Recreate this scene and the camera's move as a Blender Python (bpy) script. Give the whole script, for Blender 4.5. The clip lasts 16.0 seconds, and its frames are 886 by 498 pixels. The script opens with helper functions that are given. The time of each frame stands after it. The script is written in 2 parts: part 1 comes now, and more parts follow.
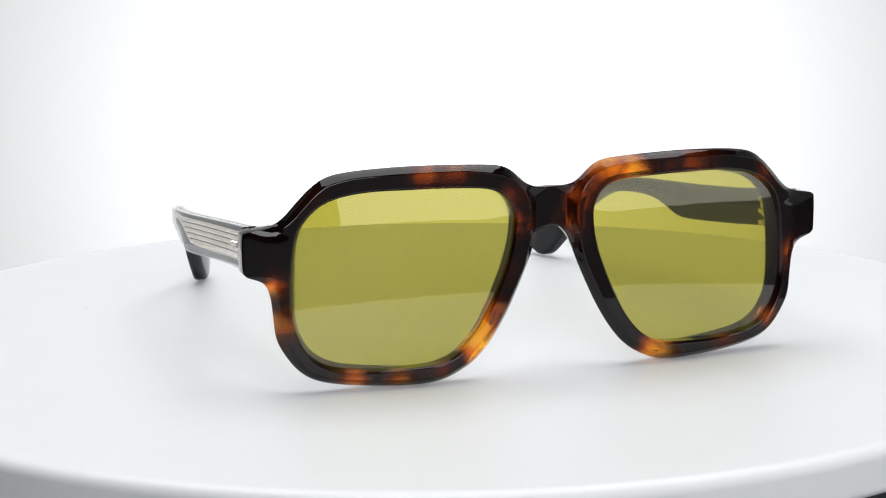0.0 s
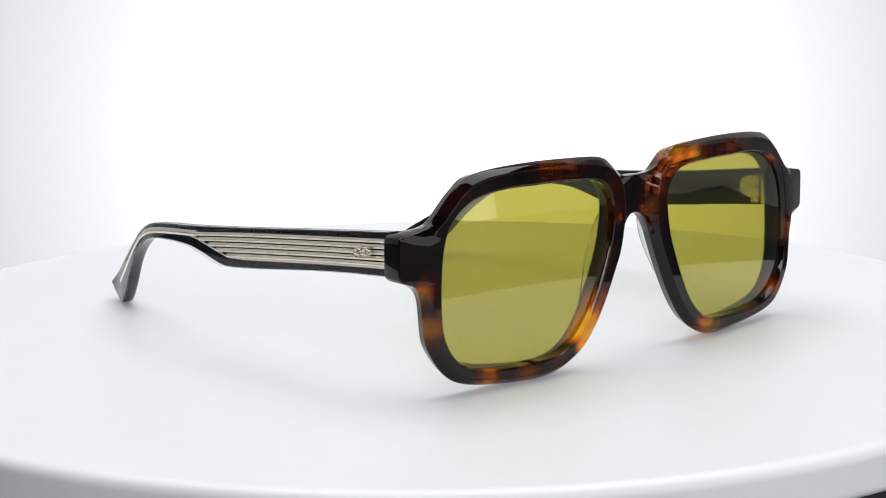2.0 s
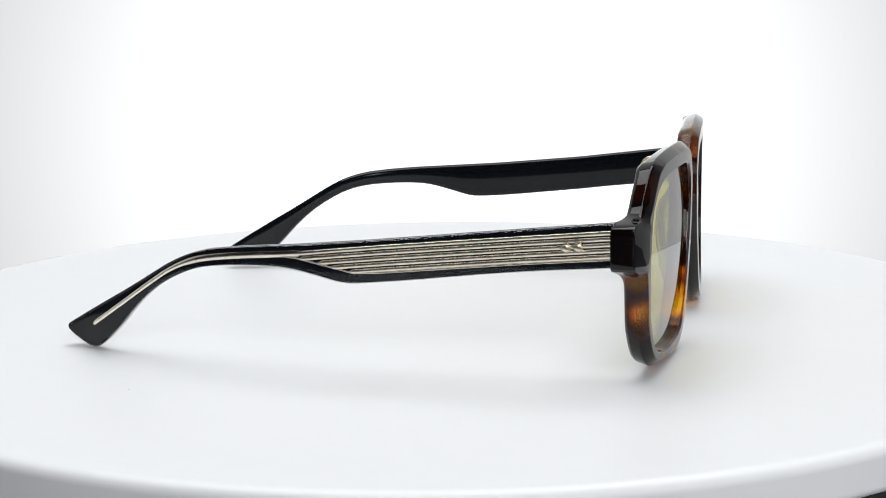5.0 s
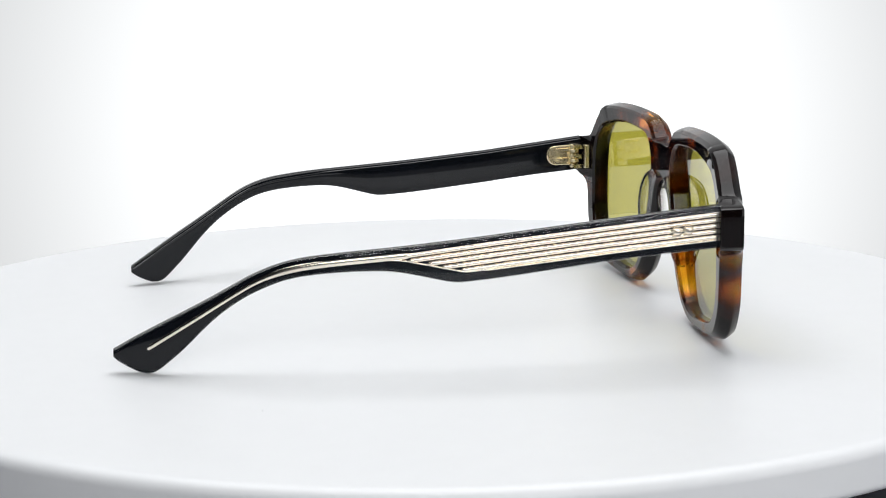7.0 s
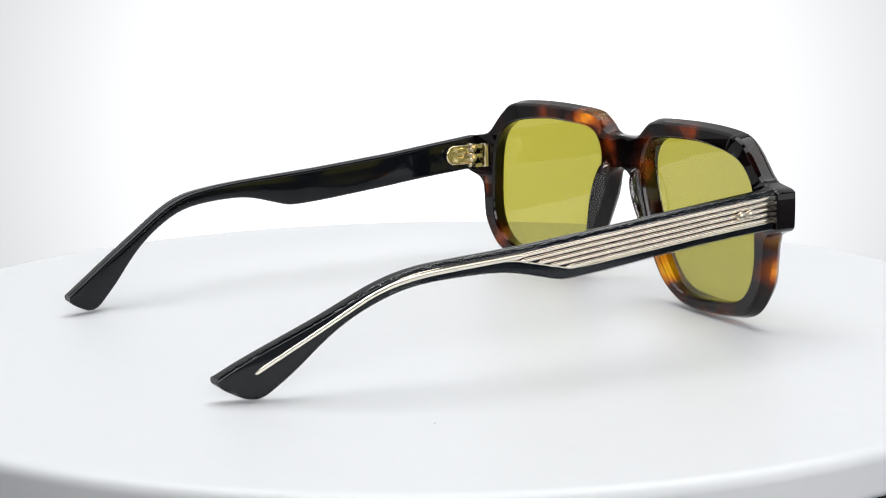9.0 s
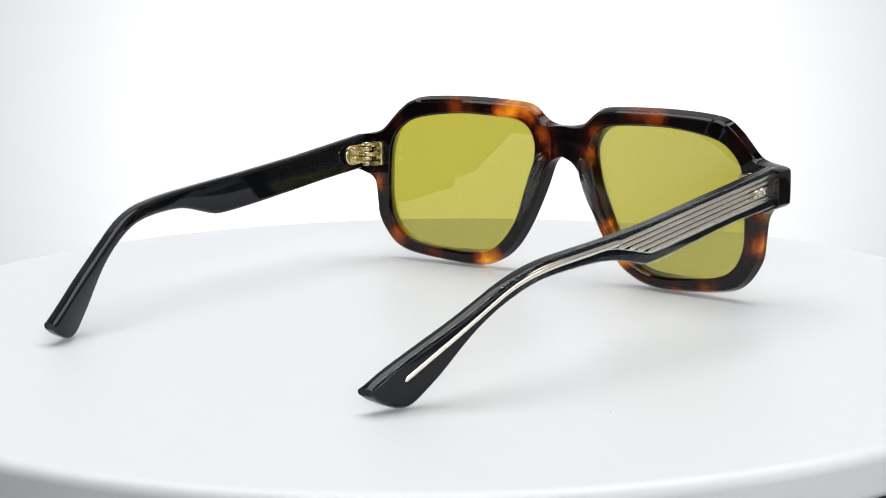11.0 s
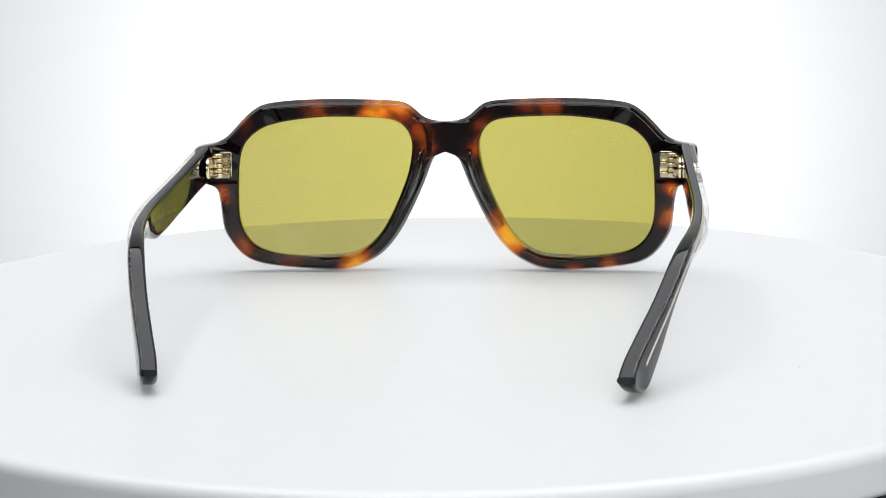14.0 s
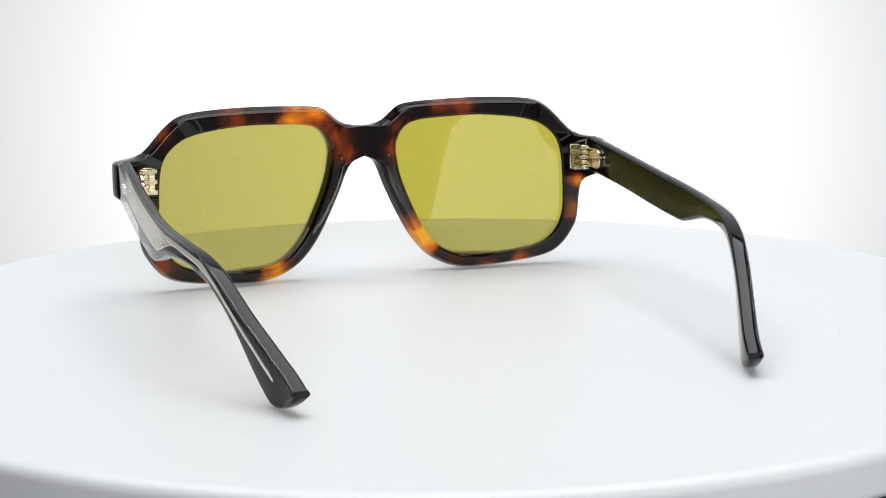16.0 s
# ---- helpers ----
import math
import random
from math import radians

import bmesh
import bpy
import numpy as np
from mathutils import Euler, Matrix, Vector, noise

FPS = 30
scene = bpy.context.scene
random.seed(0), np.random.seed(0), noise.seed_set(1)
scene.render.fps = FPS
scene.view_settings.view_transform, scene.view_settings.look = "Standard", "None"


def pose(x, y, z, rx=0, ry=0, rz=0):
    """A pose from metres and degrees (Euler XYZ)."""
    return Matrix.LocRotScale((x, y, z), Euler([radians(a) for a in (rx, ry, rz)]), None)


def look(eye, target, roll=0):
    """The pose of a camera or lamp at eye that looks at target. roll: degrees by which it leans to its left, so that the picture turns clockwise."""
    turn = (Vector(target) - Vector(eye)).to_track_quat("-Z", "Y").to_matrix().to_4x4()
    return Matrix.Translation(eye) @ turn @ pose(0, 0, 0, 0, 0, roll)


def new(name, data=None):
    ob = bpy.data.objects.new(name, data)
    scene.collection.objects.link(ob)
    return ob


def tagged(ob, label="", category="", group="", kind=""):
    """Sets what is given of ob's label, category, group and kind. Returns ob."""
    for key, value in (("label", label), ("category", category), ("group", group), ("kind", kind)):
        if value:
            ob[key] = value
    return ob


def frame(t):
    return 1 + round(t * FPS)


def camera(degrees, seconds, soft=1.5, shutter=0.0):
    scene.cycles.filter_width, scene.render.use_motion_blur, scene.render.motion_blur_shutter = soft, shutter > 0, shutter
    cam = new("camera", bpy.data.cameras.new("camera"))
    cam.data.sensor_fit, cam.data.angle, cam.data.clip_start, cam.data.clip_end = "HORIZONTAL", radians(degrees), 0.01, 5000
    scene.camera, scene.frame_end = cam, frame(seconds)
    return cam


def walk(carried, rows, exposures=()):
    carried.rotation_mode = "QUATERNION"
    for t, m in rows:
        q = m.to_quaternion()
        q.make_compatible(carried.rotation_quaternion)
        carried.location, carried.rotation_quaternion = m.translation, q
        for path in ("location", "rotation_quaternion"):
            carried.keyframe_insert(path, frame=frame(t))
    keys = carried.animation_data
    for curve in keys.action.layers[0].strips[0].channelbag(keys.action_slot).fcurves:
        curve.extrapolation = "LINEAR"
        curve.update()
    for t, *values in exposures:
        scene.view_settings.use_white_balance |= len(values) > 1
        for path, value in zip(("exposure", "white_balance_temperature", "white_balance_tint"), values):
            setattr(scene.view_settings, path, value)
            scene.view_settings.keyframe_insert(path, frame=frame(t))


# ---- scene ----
MM = 0.001
EYE = Vector((0.0, -0.478, 0.10555))
cam = camera(26.89, 16.0, soft=1.0)
# seconds, tilt in degrees, millimetres moved ahead: the tripod head settles a little, and the lens creeps in as it finds its focus
PATH = [(0.0, -10.255, 0.0), (1.0, -10.267, 0.0), (2.0, -10.305, 0.0), (3.0, -10.268, 0.0), (4.0, -10.238, 0.0), (5.2, -10.31, 0.0), (6.5, -10.38, 0.0), (7.5, -10.376, 0.5), (8.0, -10.355, 0.9),
        (8.5, -10.315, 1.8), (9.0, -10.295, 4.2), (9.6, -10.31, 6.2), (10.4, -10.355, 7.3), (11.5, -10.405, 7.6), (12.5, -10.436, 7.4), (14.0, -10.42, 8.0), (15.0, -10.402, 8.1), (16.0, -10.385, 8.1)]
YAW, ROLL = radians(-0.013), -0.677


def station(tilt, ahead):
    e = radians(tilt)
    way = Vector((math.sin(YAW) * math.cos(e), math.cos(YAW) * math.cos(e), math.sin(e)))
    eye = EYE + way * ahead * MM
    return look(eye, eye + way, ROLL)


walk(cam, [(t, station(tilt, ahead)) for t, tilt, ahead in PATH])

# ---------------------------------------------------------------- light
world = bpy.data.worlds.new("studio_world")
world.use_nodes = True
world.node_tree.nodes["Background"].inputs[0].default_value = (0.9, 0.95, 1.0, 1)
world.node_tree.nodes["Background"].inputs[1].default_value = 0.15
scene.world = world
scene.view_settings.exposure = 0.0


def area_lamp(name, eye, target, sx, sy, watts, colour):
    data = bpy.data.lights.new(name, "AREA")
    data.shape, data.size, data.size_y, data.energy, data.color = "RECTANGLE", sx, sy, watts, colour
    ob = new(name, data)
    ob.matrix_world = look(eye, target)
    return ob


area_lamp("softbox_lamp_top", (0.0, 0.10, 0.80), (0.0, 0.05, 0.0), 0.9, 0.7, 6.6, (0.985, 0.99, 1.0))
area_lamp("softbox_lamp_right", (0.74, -0.60, 0.16), (0.0, 0.0, 0.16), 1.0, 0.48, 2.5, (0.985, 0.99, 1.0))
# front fill with no known source, added to brighten the turntable's side
area_lamp("fill_lamp_front", (0.15, -1.15, 0.50), (0.0, 0.0, 0.0), 0.8, 0.4, 6.8, (0.985, 0.99, 1.0))


# ---------------------------------------------------------------- materials
def material(name):
    m = bpy.data.materials.new(name)
    m.use_nodes = True
    nt = m.node_tree
    nt.nodes.clear()
    out = nt.nodes.new("ShaderNodeOutputMaterial")
    return m, nt, out


def node(nt, kind, **settings):
    n = nt.nodes.new(kind)
    for key, value in settings.items():
        n.inputs[key.replace("_", " ")].default_value = value
    return n


def principled(name, colour, rough, metal=0.0, noise_scale=0.0, vary=0.0, bump=0.0, rough_vary=0.0, coat=0.0):
    m, nt, out = material(name)
    b = node(nt, "ShaderNodeBsdfPrincipled", Base_Color=(*colour, 1), Roughness=rough, Metallic=metal, Coat_Weight=coat)
    nt.links.new(b.outputs[0], out.inputs[0])
    if noise_scale:
        tc = nt.nodes.new("ShaderNodeTexCoord")
        fine = node(nt, "ShaderNodeTexNoise", Scale=noise_scale, Detail=6.0)
        wide = node(nt, "ShaderNodeTexNoise", Scale=noise_scale / 18, Detail=3.0)
        for n in (fine, wide):
            nt.links.new(tc.outputs["Object"], n.inputs["Vector"])
        add = nt.nodes.new("ShaderNodeMath")
        add.operation = "ADD"
        nt.links.new(fine.outputs["Fac"], add.inputs[0])
        nt.links.new(wide.outputs["Fac"], add.inputs[1])
        ramp = node(nt, "ShaderNodeMapRange")
        ramp.inputs["From Min"].default_value, ramp.inputs["From Max"].default_value = 0.6, 1.4
        nt.links.new(add.outputs[0], ramp.inputs["Value"])
        mix = nt.nodes.new("ShaderNodeMix")
        mix.data_type = "RGBA"
        mix.inputs["A"].default_value = (*[c * (1 - vary) for c in colour], 1)
        mix.inputs["B"].default_value = (*[min(1, c * (1 + vary)) for c in colour], 1)
        mix.inputs[6].default_value = (*[c * (1 - vary) for c in colour], 1)
        mix.inputs[7].default_value = (*[min(1, c * (1 + vary)) for c in colour], 1)
        nt.links.new(ramp.outputs[0], mix.inputs["Factor"])
        nt.links.new(mix.outputs[2], b.inputs["Base Color"])
        if rough_vary:
            rr = node(nt, "ShaderNodeMapRange")
            rr.inputs["To Min"].default_value, rr.inputs["To Max"].default_value = rough - rough_vary, rough + rough_vary
            nt.links.new(wide.outputs["Fac"], rr.inputs["Value"])
            nt.links.new(rr.outputs[0], b.inputs["Roughness"])
        if bump:
            bp = node(nt, "ShaderNodeBump", Strength=bump, Distance=0.0004)
            nt.links.new(fine.outputs["Fac"], bp.inputs["Height"])
            nt.links.new(bp.outputs[0], b.inputs["Normal"])
    return m


def clear_sheet(name, tint, rough, ior=1.5):
    """Tinted clear plastic: the tint passes, the skin reflects."""
    m, nt, out = material(name)
    edge = node(nt, "ShaderNodeLayerWeight", Blend=0.5)
    power = nt.nodes.new("ShaderNodeMath")
    power.operation = "POWER"
    power.inputs[1].default_value = 5.0
    nt.links.new(edge.outputs["Facing"], power.inputs[0])
    fres = node(nt, "ShaderNodeMapRange")
    fres.inputs["To Min"].default_value = ((ior - 1) / (ior + 1)) ** 2
    nt.links.new(power.outputs[0], fres.inputs["Value"])
    tr = node(nt, "ShaderNodeBsdfTransparent", Color=(*tint, 1))
    gl = node(nt, "ShaderNodeBsdfGlossy", Color=(1, 1, 1, 1), Roughness=rough)
    mix = nt.nodes.new("ShaderNodeMixShader")
    nt.links.new(fres.outputs[0], mix.inputs[0])
    nt.links.new(tr.outputs[0], mix.inputs[1])
    nt.links.new(gl.outputs[0], mix.inputs[2])
    nt.links.new(mix.outputs[0], out.inputs[0])
    return m


# amber clouds of the tortoiseshell sheet: x, depth, z, size in mm, strength
CLOUDS = [
    (30, 62, 48, 4.2, 0.72), (24, 62, 48, 4.2, 0.76), (10, 62, 42, 3.8, 0.65), (9, 62, 36, 4.0, 0.81), (18, 62, 10, 4.7, 1.5), (15, 62, 15, 3.5, 1.1),
    (65, 58, 25, 3.4, 1.10), (63, 59, 16, 4.0, 1.10), (48, 61, 2, 4.2, 0.98), (37, 62, 2, 3.8, 0.91), (57, 60, 44, 3.2, 0.26), (27, 62, 4, 3.8, 0.59),
    (-14, 62, 48, 4.9, 1.2), (-19, 62, 46, 4.8, 1.4), (-8, 62, 41, 4.2, 0.75), (-6, 62, 36, 3.8, 0.68), (-37, 62, 48, 4.5, 0.72), (-58, 60, 43, 3.6, 0.68),
    (-27, 62, 2, 5.0, 1.5), (-65, 58, 23, 4.0, 0.86), (-59, 59, 8, 4.7, 0.81), (-46, 60, 3, 4.2, 0.55), (13, 62, 25, 3.6, 0.39), (-30, 62, 47, 3.8, 0.45),
]


def tortoiseshell():
    m, nt, out = material("tortoiseshell_acetate")
    tc = nt.nodes.new("ShaderNodeTexCoord")
    warp = node(nt, "ShaderNodeTexNoise", Scale=95.0, Detail=2.0)
    nt.links.new(tc.outputs["Object"], warp.inputs["Vector"])
    sub = nt.nodes.new("ShaderNodeVectorMath")
    sub.operation = "SUBTRACT"
    sub.inputs[1].default_value = (0.5, 0.5, 0.5)
    nt.links.new(warp.outputs["Color"], sub.inputs[0])
    sc = nt.nodes.new("ShaderNodeVectorMath")
    sc.operation = "SCALE"
    sc.inputs["Scale"].default_value = 0.009
    nt.links.new(sub.outputs[0], sc.inputs[0])
    place = nt.nodes.new("ShaderNodeVectorMath")
    place.operation = "ADD"
    nt.links.new(tc.outputs["Object"], place.inputs[0])
    nt.links.new(sc.outputs[0], place.inputs[1])
    total = None
    for x, y, z, size, strength in CLOUDS:
        d = nt.nodes.new("ShaderNodeVectorMath")
        d.operation = "DISTANCE"
        d.inputs[1].default_value = ((x - 3.0) * MM, y * MM, z * MM)
        nt.links.new(place.outputs[0], d.inputs[0])
        r = node(nt, "ShaderNodeMapRange")
        r.interpolation_type = "SMOOTHSTEP"
        for key, value in (("From Min", size * 1.9 * MM), ("From Max", -0.1 * size * MM), ("To Min", 0.0), ("To Max", strength)):
            r.inputs[key].default_value = value
        nt.links.new(d.outputs["Value"], r.inputs["Value"])
        if total is None:
            total = r.outputs[0]
        else:
            add = nt.nodes.new("ShaderNodeMath")
            add.operation = "MAXIMUM"
            nt.links.new(total, add.inputs[0])
            nt.links.new(r.outputs[0], add.inputs[1])
            total = add.outputs[0]
    grain = node(nt, "ShaderNodeTexNoise", Scale=420.0, Detail=4.0)
    nt.links.new(tc.outputs["Object"], grain.inputs["Vector"])
    gm = node(nt, "ShaderNodeMapRange")
    gm.inputs["To Min"].default_value, gm.inputs["To Max"].default_value = -0.04, 0.04
    nt.links.new(grain.outputs["Fac"], gm.inputs["Value"])
    s2 = nt.nodes.new("ShaderNodeMath")
    s2.operation = "ADD"
    nt.links.new(total, s2.inputs[0])
    nt.links.new(gm.outputs[0], s2.inputs[1])
    ramp = nt.nodes.new("ShaderNodeValToRGB")
    stops = [(0.0, (0.0035, 0.002, 0.002)), (0.25, (0.024, 0.006, 0.004)), (0.5, (0.20, 0.030, 0.004)), (0.78, (0.70, 0.17, 0.008)), (1.0, (0.97, 0.47, 0.022))]
    while len(ramp.color_ramp.elements) < len(stops):
        ramp.color_ramp.elements.new(0.5)
    for e, (p, col) in zip(ramp.color_ramp.elements, stops):
        e.position, e.color = p, (*col, 1)
    nt.links.new(s2.outputs[0], ramp.inputs[0])
    b = node(nt, "ShaderNodeBsdfPrincipled", Roughness=0.03, IOR=1.38)
    nt.links.new(ramp.outputs[0], b.inputs["Base Color"])
    thin = node(nt, "ShaderNodeMapRange")
    for key, value in (("From Min", 0.05), ("From Max", 0.4), ("To Min", 0.0), ("To Max", 0.92)):
        thin.inputs[key].default_value = value
    nt.links.new(s2.outputs[0], thin.inputs["Value"])
    nt.links.new(thin.outputs[0], b.inputs["Transmission Weight"])
    nt.links.new(b.outputs[0], out.inputs[0])
    return m


def glowing_panel():
    """A white backdrop whose bright middle and falloff are painted into its emission."""
    m, nt, out = material("glowing_backdrop")
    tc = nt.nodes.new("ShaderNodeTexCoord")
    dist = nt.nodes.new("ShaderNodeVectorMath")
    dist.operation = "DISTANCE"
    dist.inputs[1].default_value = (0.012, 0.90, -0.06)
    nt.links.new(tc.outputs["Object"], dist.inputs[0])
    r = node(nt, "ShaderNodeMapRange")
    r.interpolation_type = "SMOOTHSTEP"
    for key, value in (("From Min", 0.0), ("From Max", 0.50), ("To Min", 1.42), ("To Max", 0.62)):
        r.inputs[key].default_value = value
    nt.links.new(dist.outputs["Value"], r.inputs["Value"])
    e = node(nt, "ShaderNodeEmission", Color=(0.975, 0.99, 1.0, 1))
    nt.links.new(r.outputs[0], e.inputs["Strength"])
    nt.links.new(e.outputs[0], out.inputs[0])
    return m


TORTOISE = tortoiseshell()
BLACK = principled("black_acetate", (0.004, 0.005, 0.007), 0.06, noise_scale=300, vary=0.2, rough_vary=0.02)
BLACK.node_tree.nodes["Principled BSDF"].inputs["IOR"].default_value = 1.37
LAMINATED = principled("black_lamination", (0.004, 0.005, 0.007), 0.5, noise_scale=300, vary=0.2)
LAMINATED.node_tree.nodes["Principled BSDF"].inputs["Specular IOR Level"].default_value = 0.0
CLEAR = principled("clear_acetate", (0.96, 0.96, 0.955), 0.03)
CLEAR.node_tree.nodes["Principled BSDF"].inputs["Transmission Weight"].default_value = 1.0
CLEAR.node_tree.nodes["Principled BSDF"].inputs["IOR"].default_value = 1.42
LENS = clear_sheet("olive_lens", (0.648, 0.618, 0.236), 0.0, 1.72)
CLEAR_LAYER = clear_sheet("clear_acetate_sheet", (0.97, 0.972, 0.968), 0.05, 1.46)
GOLD = principled("pale_gold", (0.95, 0.86, 0.74), 0.2, metal=1.0, noise_scale=900, vary=0.08, rough_vary=0.06)
GOLD_BRIGHT = principled("bright_gold", (0.90, 0.78, 0.52), 0.2, metal=1.0, noise_scale=900, vary=0.05, rough_vary=0.04)
WHITE = principled("white_turntable_plastic", (0.835, 0.85, 0.865), 0.42, noise_scale=140, vary=0.012, bump=0.02, rough_vary=0.05)
BOUNCE = principled("pale_grey_bounce_panel", (0.62, 0.63, 0.64), 0.9, noise_scale=60, vary=0.03, bump=0.1)
NAVY = principled("dark_tabletop", (0.02, 0.024, 0.042), 0.5, noise_scale=40, vary=0.3, bump=0.1)
ROOM = principled("grey_room_paint", (0.05, 0.05, 0.052), 0.8, noise_scale=20, vary=0.08, bump=0.1)
PANEL = glowing_panel()


# ---------------------------------------------------------------- builders
def part(name, bm, mat, parent=None, label="", sharp=32.0, bevel=0.0):
    bmesh.ops.recalc_face_normals(bm, faces=bm.faces)
    me = bpy.data.meshes.new(name)
    bm.to_mesh(me)
    bm.free()
    for p in me.polygons:
        p.use_smooth = True
    me.set_sharp_from_angle(angle=radians(sharp))
    me.materials.append(mat)
    ob = new(name, me)
    ob.parent = parent
    if bevel:
        b = ob.modifiers.new("bevel", "BEVEL")
        b.width, b.segments, b.limit_method, b.angle_limit = bevel, 2, "ANGLE", radians(sharp)
    if label:
        tagged(ob, label)
    return ob


def box(bm, x0, y0, z0, x1, y1, z1):
    v = [bm.verts.new((x, y, z)) for x in (x0, x1) for y in (y0, y1) for z in (z0, z1)]
    for f in ((0, 1, 3, 2), (4, 6, 7, 5), (0, 4, 5, 1), (2, 3, 7, 6), (0, 2, 6, 4), (1, 5, 7, 3)):
        bm.faces.new([v[i] for i in f])


def lathe(bm, profile, segments, centre=(0, 0, 0), axis="z"):
    """Turns a profile of (radius, height), open or ending on the axis."""
    rings = []
    for r, h in profile:
        ring = []
        for k in range(segments if r > 1e-9 else 1):
            a = 2 * math.pi * k / segments
            p = (r * math.cos(a), r * math.sin(a), h) if axis == "z" else (h, r * math.cos(a), r * math.sin(a))
            ring.append(bm.verts.new(Vector(p) + Vector(centre)))
        rings.append(ring)
    for a, b in zip(rings, rings[1:]):
        for k in range(segments):
            q = [a[k % len(a)], a[(k + 1) % len(a)], b[(k + 1) % len(b)], b[k % len(b)]]
            q = list(dict.fromkeys(q))
            if len(q) > 2:
                bm.faces.new(q)


def smooth_line(points, rounds=2, closed=False):
    """Rounds the corners of a line (Chaikin), keeping the ends of an open one."""
    pts = [Vector(p) for p in points]
    for _ in range(rounds):
        out = [] if closed else [pts[0]]
        pairs = list(zip(pts, pts[1:] + pts[:1])) if closed else list(zip(pts, pts[1:]))
        for a, b in pairs:
            out += [a.lerp(b, 0.25), a.lerp(b, 0.75)]
        if not closed:
            out.append(pts[-1])
        pts = out
    return pts


def along(table, s):
    """Linear look-up in a table of (s, value), rising in s."""
    return float(np.interp(s, [p[0] for p in table], [p[1] for p in table]))


# ---------------------------------------------------------------- the place
def turntable():
    base = new("turntable")
    bm = bmesh.new()
    lathe(bm, [(0, 0), (0.05, 0), (0.10, 0), (0.1505, 0), (0.1515, 0), (0.1530, -0.0003), (0.1539, -0.0011), (0.1543, -0.0022), (0.1543, -0.0028), (0.1543, -0.0084), (0.1543, -0.0090), (0.1538, -0.0100), (0.152, -0.0106), (0.06, -0.0106), (0, -0.0106)], 192)
    part("platter", bm, WHITE, base, sharp=50)
    bm = bmesh.new()
    lathe(bm, [(0, -0.0106), (0.085, -0.0106), (0.085, -0.030), (0.082, -0.032), (0, -0.032)], 96)
    part("foot", bm, WHITE, base, sharp=50)
    return tagged(base, "round white matte plastic display turntable with rounded rim", "turntable")


TURNTABLE = turntable()


def studio():
    bm = bmesh.new()
    box(bm, -0.80, -0.9, -0.062, 0.80, 0.145, -0.0325)
    tagged(part("tabletop", bm, NAVY), "dark navy tabletop under the turntable", kind="structure")
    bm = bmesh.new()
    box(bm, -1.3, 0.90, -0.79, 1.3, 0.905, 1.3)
    tagged(part("backdrop", bm, PANEL), "white backdrop behind the turntable with glow painted into its emission", kind="structure")
    # side panels out of view, added to bounce light onto the turntable
    for name, x in (("bounce_west", -0.85), ("bounce_east", 0.85)):
        bm = bmesh.new()
        box(bm, x - 0.004, -0.25, -0.79, x + 0.004, 0.895, 1.1)
        tagged(part(name, bm, BOUNCE), "unseen pale grey side panel added to bounce light", kind="structure")
    bm = bmesh.new()
    box(bm, -2.0, -2.0, -0.85, 2.0, 1.6, -0.80)
    tagged(part("floor", bm, ROOM), "dark grey studio floor", kind="structure")
    bm = bmesh.new()
    box(bm, -2.0, -2.0, 1.9, 2.0, 1.6, 1.95)
    tagged(part("ceiling", bm, ROOM), "dark grey studio ceiling", kind="structure")
    for name, b in (("wall_south", (-2.0, -2.05, -0.8, 2.0, -2.0, 1.9)), ("wall_north", (-2.0, 1.6, -0.8, 2.0, 1.65, 1.9)),
                    ("wall_left", (-2.05, -2.0, -0.8, -2.0, 1.6, 1.9)), ("wall_right", (2.0, -2.0, -0.8, 2.05, 1.6, 1.9))):
        bm = bmesh.new()
        box(bm, *b)
        tagged(part(name, bm, ROOM), "plain dark grey studio wall", kind="structure")


studio()

# ---------------------------------------------------------------- the sunglasses
# Their space: x across, y ahead (towards the front), z up from the turntable; the turning axis at 0, 0.
SHIFT = -3.3
CENTRE = (35.0, 25.0)
INNER = [(9.8, 36), (10.0, 38.5), (11.2, 41.4), (13.4, 43.5), (16.5, 44.5), (22, 44.9), (32, 45.2), (43, 44.9), (50, 43.9), (54, 42.4), (57.5, 39.5), (59.3, 36.6),
         (60.3, 32), (60.7, 26), (60.8, 19), (60.3, 14.8), (59, 11.4), (56.6, 8.3), (53, 6.2), (48, 5.2), (40, 4.6), (33, 4.5), (28, 5.0), (24, 6.6), (21, 9.2), (18, 13),
         (15.2, 18.5), (12.6, 24.5), (10.7, 30)]
OUTER = [(0, 43.8), (3.5, 43.9), (6.4, 44.9), (9, 47.4), (11.3, 49.1), (15, 49.8), (24, 50.2), (33, 50.4), (42, 50.2), (49, 49.7), (53.5, 48.8), (57, 46.3), (60, 43.2),
         (62.5, 40.4), (64.5, 38.9), (67, 38.1), (71.6, 37.5), (72.1, 36.7), (72.1, 28.2), (71.6, 27.4), (69.5, 26.8), (67.2, 25.8), (66.0, 23.0), (65.5, 18), (65.1, 12.8),
         (63.2, 9.2), (60.8, 5.9), (58, 3.6), (54, 2.1), (47, 1.0), (38, 0.3), (32, 0.1), (27, 0.7), (23.3, 2.2), (19.3, 4.5), (15.4, 8.6), (11.6, 14.6), (8.7, 20.5), (6.0, 26.6),
         (4.7, 30.3), (3.5, 33.0), (1.7, 34.7), (0, 35.1)]
THICK = 5.6


def face_y(x):
    """The bowed front of the frame."""
    return 65.1 - 3.9 * (x / 63.0) ** 2


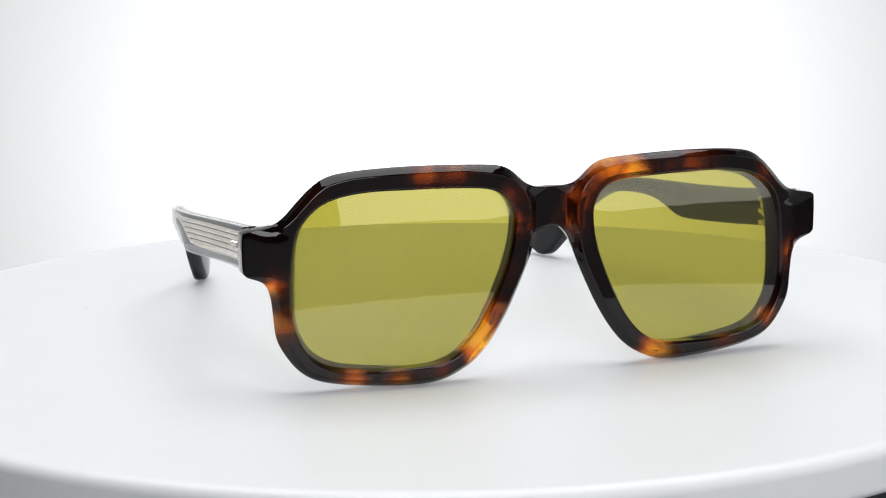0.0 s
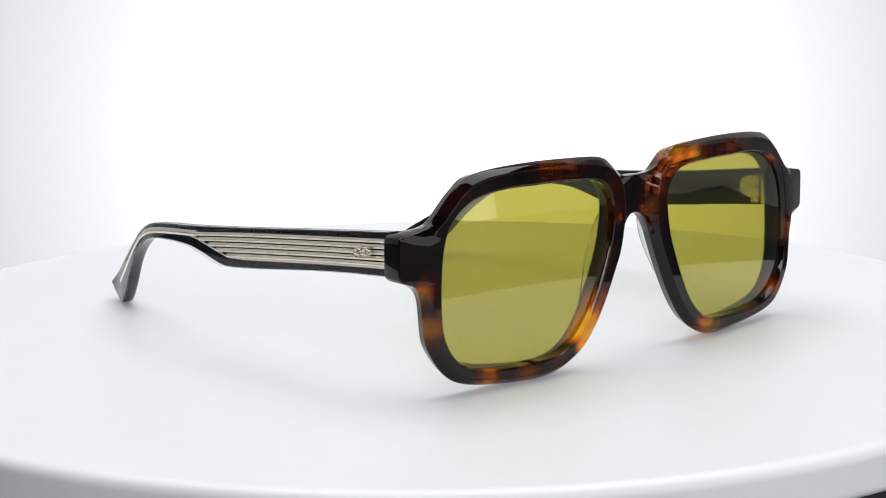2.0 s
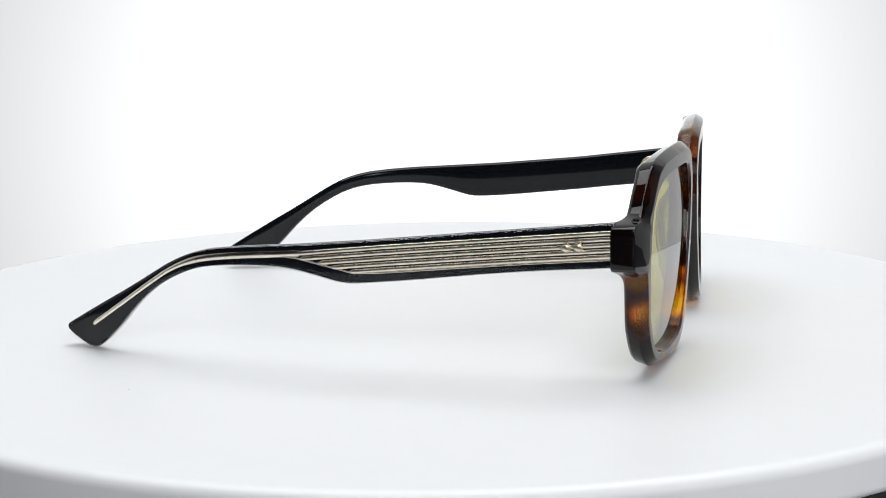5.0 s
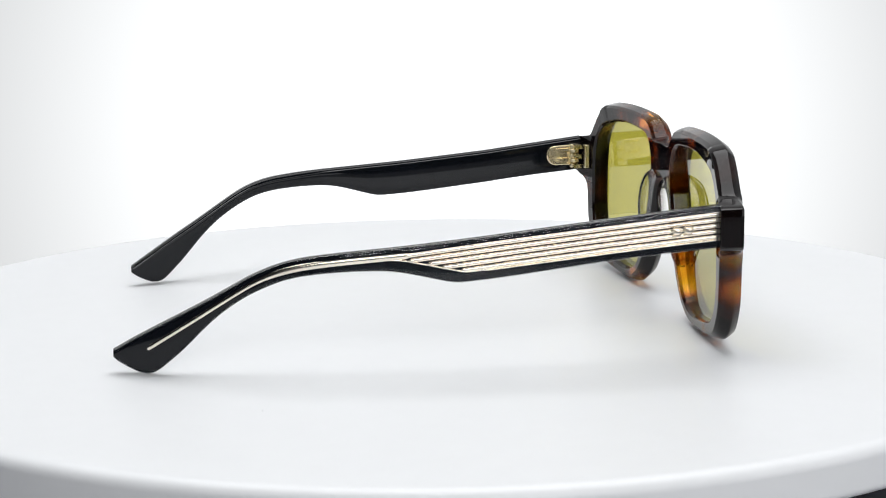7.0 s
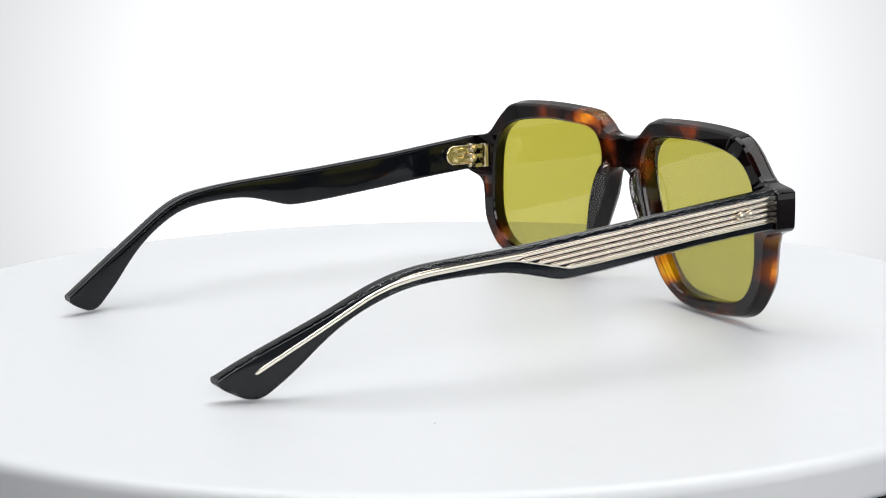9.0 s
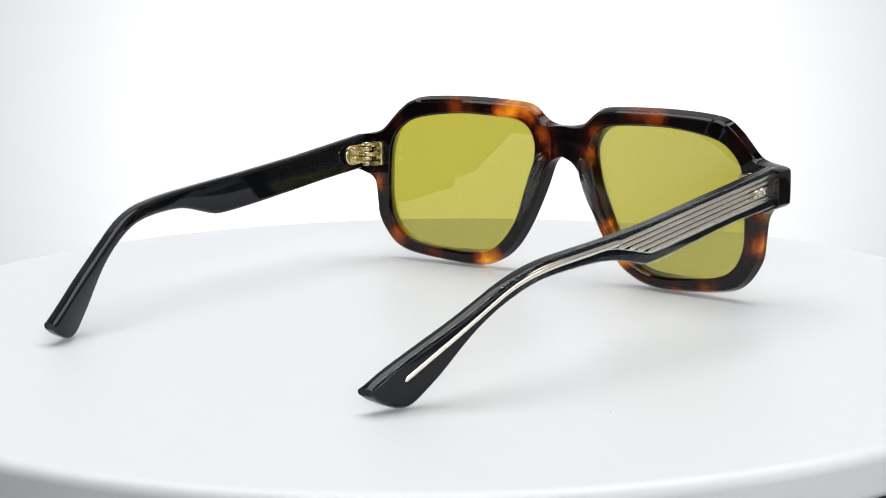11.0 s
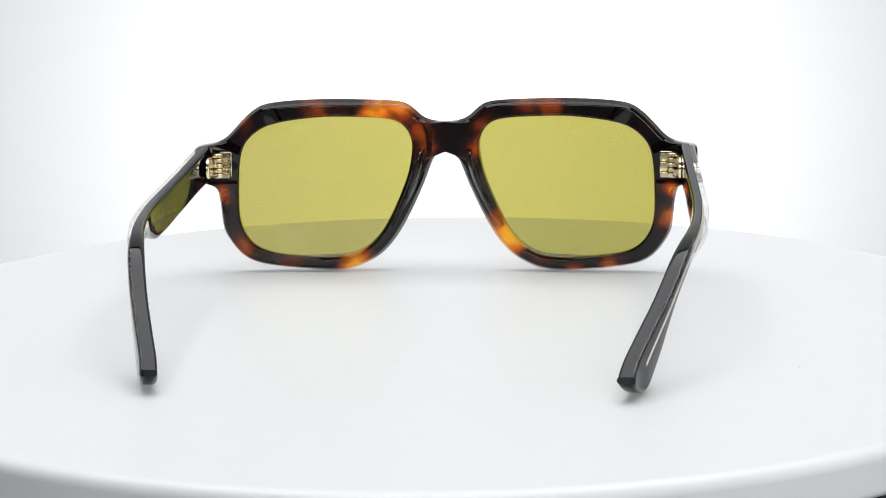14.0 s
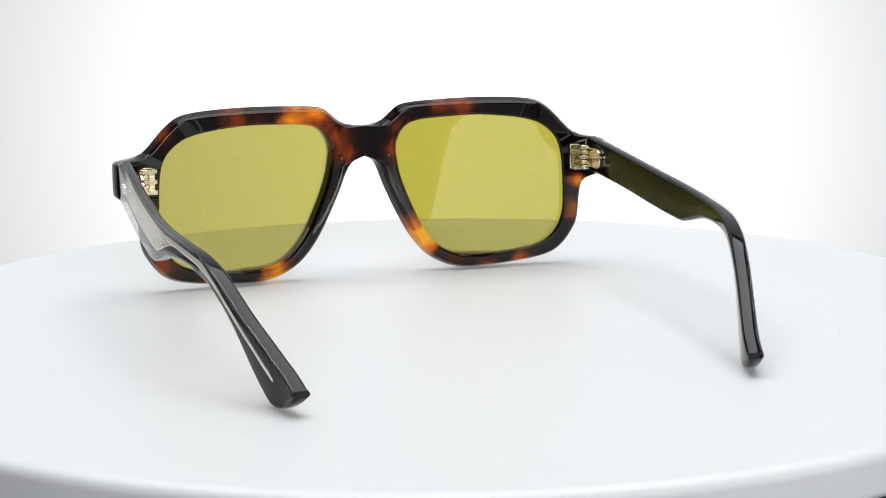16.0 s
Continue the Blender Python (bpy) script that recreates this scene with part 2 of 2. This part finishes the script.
def reach(line, angle, closed):
    """How far a line lies from the lens centre in a direction."""
    c, d = Vector(CENTRE), Vector((math.cos(angle), math.sin(angle)))
    best = 0.0
    for a, b in zip(line, line[1:] + (line[:1] if closed else [])):
        e, w = b - a, a - c
        den = d.x * e.y - d.y * e.x
        if abs(den) < 1e-12:
            continue
        r, s = (w.x * e.y - w.y * e.x) / den, (w.x * d.y - w.y * d.x) / den
        if r > 0 and -1e-6 <= s <= 1 + 1e-6:
            best = max(best, r)
    return best


INNER_LINE = smooth_line(INNER, 2, True)
OUTER_LINE = smooth_line(OUTER, 2, False) + [Vector((0, 35.1)), Vector((0, 43.8))]
ANGLES = sorted(set([round(2 * math.pi * k / 300, 6) for k in range(300)] + [round(math.atan2(43.8 - 25, -35), 6), round(math.atan2(35.1 - 25, -35), 6)]))
INNER_R = [reach(INNER_LINE, a, True) for a in ANGLES]
OUTER_R = [reach(OUTER_LINE, a, True) for a in ANGLES]


def dome(angle, radius):
    """How far a lens, ground as part of a ball, lies back from its upright line."""
    return (radius * math.sin(angle)) ** 2 / (2 * 260.0)


def at(angle, radius, depth, side):
    x, z = CENTRE[0] + radius * math.cos(angle), CENTRE[1] + radius * math.sin(angle)
    if abs(x) < 1e-3:
        x = 0.0
    return ((side * x + SHIFT) * MM, (face_y(x) - depth) * MM, z * MM)


def front_frame(parent):
    bm = bmesh.new()
    for side in (1, -1):
        rings = []
        for a, i, o in zip(ANGLES, INNER_R, OUTER_R):
            x = CENTRE[0] + o * math.cos(a)
            middle = max(0.0, 1 - abs(x) / 5.0)
            ear = max(0.0, min(1.0, (o - i - 5.5) / 3.0)) if x > 50 else 0.0
            inset = 0.0 if x < 0.01 else (1 - middle) * (1 - 0.7 * ear)
            f = max(i + 1.0, min(i + 4.4, o - 1.5))
            deep = 1.8 + 0.7 * middle - 0.6 * ear
            back = THICK + 1.2 * ear
            flat = max(0.0, min(1.0, (6.5 - abs(x)) / 3.0))
            flat = flat * flat * (3 - 2 * flat)
            g, fall = f + (0.5 - 0.15 * flat) * (o - f), deep * (0.5 + 0.5 * flat)
            flare = max(0.0, math.cos(a)) if x > 20 else 0.0
            f = max(f, i + 1.0 + 1.1 * flare + 0.5)
            rings.append([bm.verts.new(at(a, r, d, side)) for r, d in (
                (i + 0.9 - 1.5 * flare, THICK), (i + 0.3 - 1.2 * flare, THICK - 0.8), (i + 1.0 * flare, 0.55), (i + 0.45 + 1.0 * flare, 0.0), (f, 0.0), (g, fall), (o - (0 if x < 0.01 else 0.15), deep), (o, deep + 0.35), (o - 0.9 * inset, back - 0.8), (o - 1.7 * inset, back))])
        n = len(rings)
        for k in range(n):
            p, q = rings[k], rings[(k + 1) % n]
            seam = abs(p[6].co.x - SHIFT * MM) < 1e-6 and abs(q[6].co.x - SHIFT * MM) < 1e-6
            for j in range(10):
                if seam and j in (6, 7, 8):
                    continue
                bm.faces.new((p[j], q[j], q[(j + 1) % 10], p[(j + 1) % 10]))
    bmesh.ops.remove_doubles(bm, verts=bm.verts, dist=1e-5)
    return part("front_frame", bm, TORTOISE, parent, "glossy dark tortoiseshell acetate front with amber spots", sharp=24, bevel=0.00022)


def lens(parent, side):
    bm = bmesh.new()
    steps = list(range(0, len(ANGLES), 2))
    faces = []
    for depth in (1.7, 3.5):
        rings = []
        for f in (1.0, 0.8, 0.6, 0.4, 0.2):
            rings.append([bm.verts.new(at(ANGLES[k], (INNER_R[k] + 0.4 + 0.6 * max(0.0, math.cos(ANGLES[k]))) * f, depth - 0.6 + dome(ANGLES[k], INNER_R[k] * f), side)) for k in steps])
        mid = bm.verts.new(at(0, 0, depth - 0.6, side))
        for p, q in zip(rings, rings[1:]):
            for k in range(len(p)):
                bm.faces.new((p[k], p[(k + 1) % len(p)], q[(k + 1) % len(p)], q[k]))
        for k in range(len(steps)):
            bm.faces.new((rings[-1][k], rings[-1][(k + 1) % len(steps)], mid))
        faces.append(rings[0])
    for k in range(len(steps)):
        j = (k + 1) % len(steps)
        bm.faces.new((faces[0][k], faces[0][j], faces[1][j], faces[1][k]))
    return part("lens", bm, LENS, parent, "olive-yellow tinted sunglass lens", sharp=40)


def nose_pad(parent, side):
    """The moulded pad behind the nose edge of a rim, thickest above its middle."""
    bm = bmesh.new()
    edge = [(5.3, 36.0), (5.2, 34.5), (5.6, 31.5), (7.0, 27.3), (8.8, 22.9), (10.8, 18.8), (12.8, 15.2), (14.8, 12.2)]
    line = smooth_line(edge, 2)
    n = len(line)
    rings = []
    for k, p in enumerate(line):
        s = k / (n - 1)
        h = math.sin(math.pi * s ** 0.8) ** 1.3 if 0 < s < 1 else 0.0
        t = (line[min(k + 1, n - 1)] - line[max(k - 1, 0)]).normalized()
        out = Vector((t.y, -t.x))
        if out.x > 0:
            out = -out
        ring = []
        for w, d in ((-1.6, 3.4), (-1.7 - 0.3 * h, 4.6), (-1.7 - 0.5 * h, 5.0 + 2.0 * h), (-1.5 - 0.6 * h, 5.3 + 3.2 * h), (-1.1 - 0.6 * h, 5.3 + 3.6 * h), (-0.6 - 0.6 * h, 5.3 + 3.2 * h), (0.0, 4.4 + 1.5 * h), (0.4, 2.8)):
            x, z = p.x + out.x * (w - 0.6), p.y + out.y * (w - 0.6)
            ring.append(bm.verts.new(((side * x + SHIFT) * MM, (face_y(x) - d) * MM, z * MM)))
        rings.append(ring)
    for p, q in zip(rings, rings[1:]):
        for j in range(8):
            bm.faces.new((p[j], q[j], q[(j + 1) % 8], p[(j + 1) % 8]))
    bm.faces.new(rings[0])
    bm.faces.new(rings[-1])
    return part("nose_pad", bm, CLEAR, parent, "clear acetate nose pad", sharp=60)


# a temple's side view: y, z of its upper and lower edge, from the hinge back to the tip; and its outer face's x
UPPER = [(55.0, 37.7), (32.6, 35.3), (0.8, 31.7), (-19.5, 29.7), (-31.5, 28.7), (-36.6, 28.1), (-41.8, 27.4), (-47.0, 26.0), (-52.3, 23.7), (-57.7, 20.6), (-65.7, 16.0), (-75.7, 10.8), (-84.6, 6.0), (-85.6, 5.0)]
LOWER = [(55.0, 27.8), (32.6, 26.0), (8.5, 22.9), (-2.0, 21.8), (-7.0, 21.4), (-9.5, 21.7), (-13.7, 22.7), (-18.8, 23.9), (-23.0, 24.5), (-28.2, 24.6), (-35.0, 24.3), (-41.1, 23.7), (-46.3, 22.5), (-51.6, 20.2), (-57.8, 16.6),
         (-63.2, 12.1), (-68.7, 6.2), (-72.4, 3.0), (-75.2, 0.7), (-77.5, 0.2), (-79.5, 0.7), (-84.0, 3.2), (-85.6, 5.0)]
BOW = {1: [(-86, 49.0), (-77, 52.6), (-60, 59.8), (-40, 66.6), (-25, 69.4), (-8, 70.5), (20, 70.6), (43, 70.8), (54, 70.9)],
       -1: [(-86, 57.2), (-77, 60.3), (-60, 65.4), (-40, 69.9), (-25, 72.3), (-8, 73.3), (20, 72.7), (43, 71.7), (54, 71.2)]}
TEMPLE_THICK = 4.0


def bow(y, side):
    h = 6.0
    return sum(along(BOW[side], y + d) for d in (-h, -h / 2, 0, h / 2, h)) / 5


def lie(y, side):
    """The temple that is splayed further reaches less far back."""
    return y * 0.95 if side < 0 and y < 0 else y


def stations():
    ys = [54.0 - 1.5 * k for k in range(0, 85)] + [-72.6, -74, -75.2, -76.4, -77.5, -79.5, -81.5, -83.5, -84.6, -85.2, -85.5]
    return sorted(set(ys), reverse=True)


UP_TABLE = sorted([(p.x - 0.5, p.y + 0.15) for p in smooth_line(UPPER, 2)])
LOW_TABLE = sorted([(p.x - 0.5, max(0.1, p.y)) for p in smooth_line(LOWER, 2)])


def core(y):
    """How deep the black layer lies under the outer face: nearer to it towards the tip."""
    f = min(1.0, max(0.0, (-22.0 - y) / 26.0))
    return 1.65 - 0.95 * f * f * (3 - 2 * f)


LIFT = {1: [(-84, 0.0), (-70, 0.6), (-55, 1.05), (-10, 0.95), (20, 0.6), (54, 0.15)],
        -1: [(-84, 0.0), (-70, 0.8), (-50, 1.2), (-25, 0.8), (0, -0.1), (25, -0.5), (54, 0.0)]}


def skin(y):
    """How far the black acetate comes up to the outer face: wholly, at the tip."""
    f = min(1.0, max(0.0, (-40.0 - y) / 12.0))
    return f * f * (3 - 2 * f)


def slab(side, inner, outer, round_in, round_out, trim=0.0, fine=2, skinned=False):
    """A layer of a temple between two depths under its outer face (below zero: counted from 1 mm over the core), with rounded long edges."""
    bm = bmesh.new()
    rings = []
    for y in stations():
        rise = along(LIFT[side], y)
        u, l, x = along(UP_TABLE, y) - trim + rise, max(along(LOW_TABLE, y) + trim + rise, 0.08), bow(y, side)
        near, far = [core(y) + d + 1.0 if d < 0 else d for d in (outer, inner)]
        if skinned:
            near += (-0.03 - near) * skin(y)
        most = min(0.46 * (u - l), 0.48 * (far - near))
        ro, ri = min(round_out + 0.8 * skin(y) if skinned else round_out, most), min(round_in, most)
        ring = []
        for d, z, r, turn in ((near + ro, u - ro, ro, 90), (near + ro, l + ro, ro, 180), (far - ri, l + ri, ri, 270), (far - ri, u - ri, ri, 0)):
            for k in range(fine + 1):
                a = radians(turn + 90 * k / fine)
                ring.append(bm.verts.new((side * (x - d - r * math.cos(a)) * MM + SHIFT * MM, lie(y, side) * MM, (z + r * math.sin(a)) * MM)))
        rings.append(ring)
    n = len(rings[0])
    for p, q in zip(rings, rings[1:]):
        for j in range(n):
            bm.faces.new((p[j], q[j], q[(j + 1) % n], p[(j + 1) % n]))
    bm.faces.new(rings[0])
    bm.faces.new(rings[-1])
    return bm


def rod(side, line, half_w, half_h, depth):
    """A half-round metal bar along y, z points, lying on the black layer, with a pointed end."""
    bm = bmesh.new()
    rings = []
    for k, (y, z, s) in enumerate(line):
        x = bow(y, side) - (core(y) + depth) * (1 - skin(y)) - 0.28 * skin(y)
        ring = []
        for dx, dz in [(half_w * math.sin(a), -math.cos(a)) for a in (math.pi * k / 8 for k in range(9))] + [(-0.25, 1), (-0.25, -1)]:
            ring.append(bm.verts.new((side * (x + dx * s) * MM + SHIFT * MM, lie(y, side) * MM, (z + along(LIFT[side], y) + dz * half_h * s) * MM)))
        rings.append(ring)
    for p, q in zip(rings, rings[1:]):
        for j in range(11):
            bm.faces.new((p[j], q[j], q[(j + 1) % 11], p[(j + 1) % 11]))
    bm.faces.new(rings[0])
    bm.faces.new(rings[-1])
    return bm


WINDOW_TOP = [(-24.7, 27.8), (0.8, 30.8), (32.6, 34.1), (53, 36.2)]
WINDOW_LOW = [(-24.7, 26.9), (-19.6, 26.5), (-6.1, 23.6), (0.7, 24.0), (32.6, 27.4), (53, 29.3)]
WIRE = [(-77.2, 6.6), (-69.4, 11.5), (-57.7, 19.2), (-51.5, 22.9), (-45.3, 25.1), (-38.4, 26.2), (-32.4, 26.8), (-19.0, 27.9)]


def temple(parent, side):
    bm = slab(side, TEMPLE_THICK, -0.85, 1.25, 0.03, -0.02, 5, True)
    t = part("temple", bm, BLACK, parent, "glossy black laminated temple with clear outer layer over gilt core", sharp=35)
    part("black_layer", slab(side, -0.80, -1.0, 0.02, 0.02, 0.04), LAMINATED, t, sharp=35)
    part("clear_layer", slab(side, -0.90, 0.0, 0.02, 0.8, 0.0, 5), CLEAR_LAYER, t, "clear acetate outer layer", sharp=35)
    rim = [(y, along(WINDOW_LOW, y) + 0.2, 1.0) for y in stations() if y > -24.5]
    part("core_border", rod(side, rim, 0.3, 0.22, -0.05), GOLD, t, "pale gold border of the core", sharp=40)
    for k in range(5):
        f = (k + 0.5) / 5
        line = []
        for y in [y for y in stations() if y > -20]:
            top = along(WINDOW_TOP, y)
            low = along([(-30, 20.9), (0.7, 24.3), (32.6, 27.7), (53, 29.6)], y)
            z = low + (top - low) * f
            if z - 0.42 < along(WINDOW_LOW, y):
                break
            line.append((y, z, 1.0))
        y, z, _ = line[-1]
        line += [(y - 0.5, z - 0.05, 0.8), (y - 0.9, z - 0.1, 0.45), (y - 1.1, z - 0.12, 0.05)]
        part("rib", rod(side, line, 0.45, 0.555, 0.0), GOLD, t, "pale gold rib of the core" if k == 0 else "", sharp=40)
    pts = smooth_line(WIRE, 2)
    line = [(pts[0].x - 1.6, pts[0].y - 1.0, 0.05)] + [(p.x, p.y, 1.0) for p in pts]
    part("core_wire", rod(side, line, 0.45, 0.82, -0.03), GOLD, t, "pale gold core wire", sharp=30)
    for y in (43.3, 46.0):
        bm = bmesh.new()
        lathe(bm, [(0, 0.12), (0.5, 0.10), (0.72, 0.02), (0.8, -0.12), (0.95, 0.05), (1.12, 0.05), (1.18, -0.1), (1.18, -0.6), (0, -0.6)], 20, axis="x")
        for v in bm.verts:
            v.co = Vector((side * (bow(y, side) - 0.15 + v.co.x) + SHIFT, y + v.co.y, along([(40, 31.6), (50, 32.5)], y) + along(LIFT[side], y) + v.co.z)) * MM
        part("rivet", bm, GOLD, t, "pale gold rivet", sharp=40)
    return t


def hinge(parent, side):
    """Five flat knuckles on a leaf let into the frame and one let into the temple."""
    bm = bmesh.new()
    box(bm, 61.2, 53.9, 28.8, 64.6, 55.4, 35.8)
    for v in bm.verts:
        v.co = Vector((side * v.co.x + SHIFT, v.co.y, v.co.z)) * MM
    leaf = part("hinge", bm, GOLD_BRIGHT, parent, "bright gold five-knuckle hinge", sharp=30, bevel=0.0002)
    bm = bmesh.new()
    line = [(52.5, 29.4), (52.5, 35.2)] + [(46.2 - 2.9 * math.sin(a), 32.3 + 2.9 * math.cos(a)) for a in (math.pi * k / 12 for k in range(13))]
    rows = [[bm.verts.new((x, y, z)) for y, z in line] for x in (65.8, 66.8)]
    for k in range(len(line)):
        j = (k + 1) % len(line)
        bm.faces.new((rows[0][k], rows[0][j], rows[1][j], rows[1][k]))
    for row in rows:
        bm.faces.new(row)
    for v in bm.verts:
        v.co = Vector((side * v.co.x + SHIFT, v.co.y, v.co.z)) * MM
    part("temple_leaf", bm, GOLD_BRIGHT, leaf, sharp=30, bevel=0.0002)
    for k in range(5):
        z = 28.9 + 1.45 * k
        bm = bmesh.new()
        lathe(bm, [(0, 0), (1.35, 0), (1.5, 0.15), (1.5, 1.0), (1.35, 1.15), (0, 1.15)], 20, centre=(64.6, 51.4, z))
        if k % 2 == 0:
            box(bm, 61.2, 50.6, z, 64.6, 53.0, z + 1.15)
        else:
            box(bm, 64.6, 46.4, z, 66.2, 51.4, z + 1.15)
        for v in bm.verts:
            v.co = Vector((side * v.co.x + SHIFT, v.co.y, v.co.z)) * MM
        part("knuckle", bm, GOLD_BRIGHT, leaf, sharp=30)
    return leaf


def sunglasses():
    base = new("sunglasses")
    front_frame(base)
    for side in (1, -1):
        lens(base, side)
        nose_pad(base, side)
        temple(base, side)
        hinge(base, side)
    return tagged(base, "tortoiseshell sunglasses with olive lenses standing open on turntable", "sunglasses")


SUNGLASSES = sunglasses()


def dust_speck():
    """A crumb of dust lying on the platter."""
    bm = bmesh.new()
    bmesh.ops.create_icosphere(bm, subdivisions=1, radius=0.00012)
    for v in bm.verts:
        v.co = Vector((v.co.x * 1.3 + 0.0849, v.co.y - 0.0538, max(v.co.z * 0.6, -0.0001) + 0.0001))
    return tagged(part("dust_speck", bm, ROOM), "tiny grey crumb of dust on turntable", "dust")


DUST = dust_speck()

# the turn of the table, in degrees, second by second
TURN = [(0.0, -159.66), (1.0, -147.97), (2.0, -136.48), (3.0, -125.40), (4.0, -114.42), (5.0, -103.05), (6.0, -91.65), (7.0, -80.59), (8.0, -69.67), (9.0, -58.91), (10.0, -48.2), (11.0, -37.5), (12.0, -26.55), (13.0, -15.45), (14.0, -4.0), (15.0, 7.42), (16.0, 18.70)]


def motions():
    walk(SUNGLASSES, [(t, pose(0, 0, 0, 0, 0, a)) for t, a in TURN])
    walk(DUST, [(t, pose(0, 0, 0, 0, 0, a)) for t, a in TURN])
    walk(TURNTABLE, [(t, pose(-0.0018, 0.0045, 0, 0, 0, a)) for t, a in TURN])


motions()
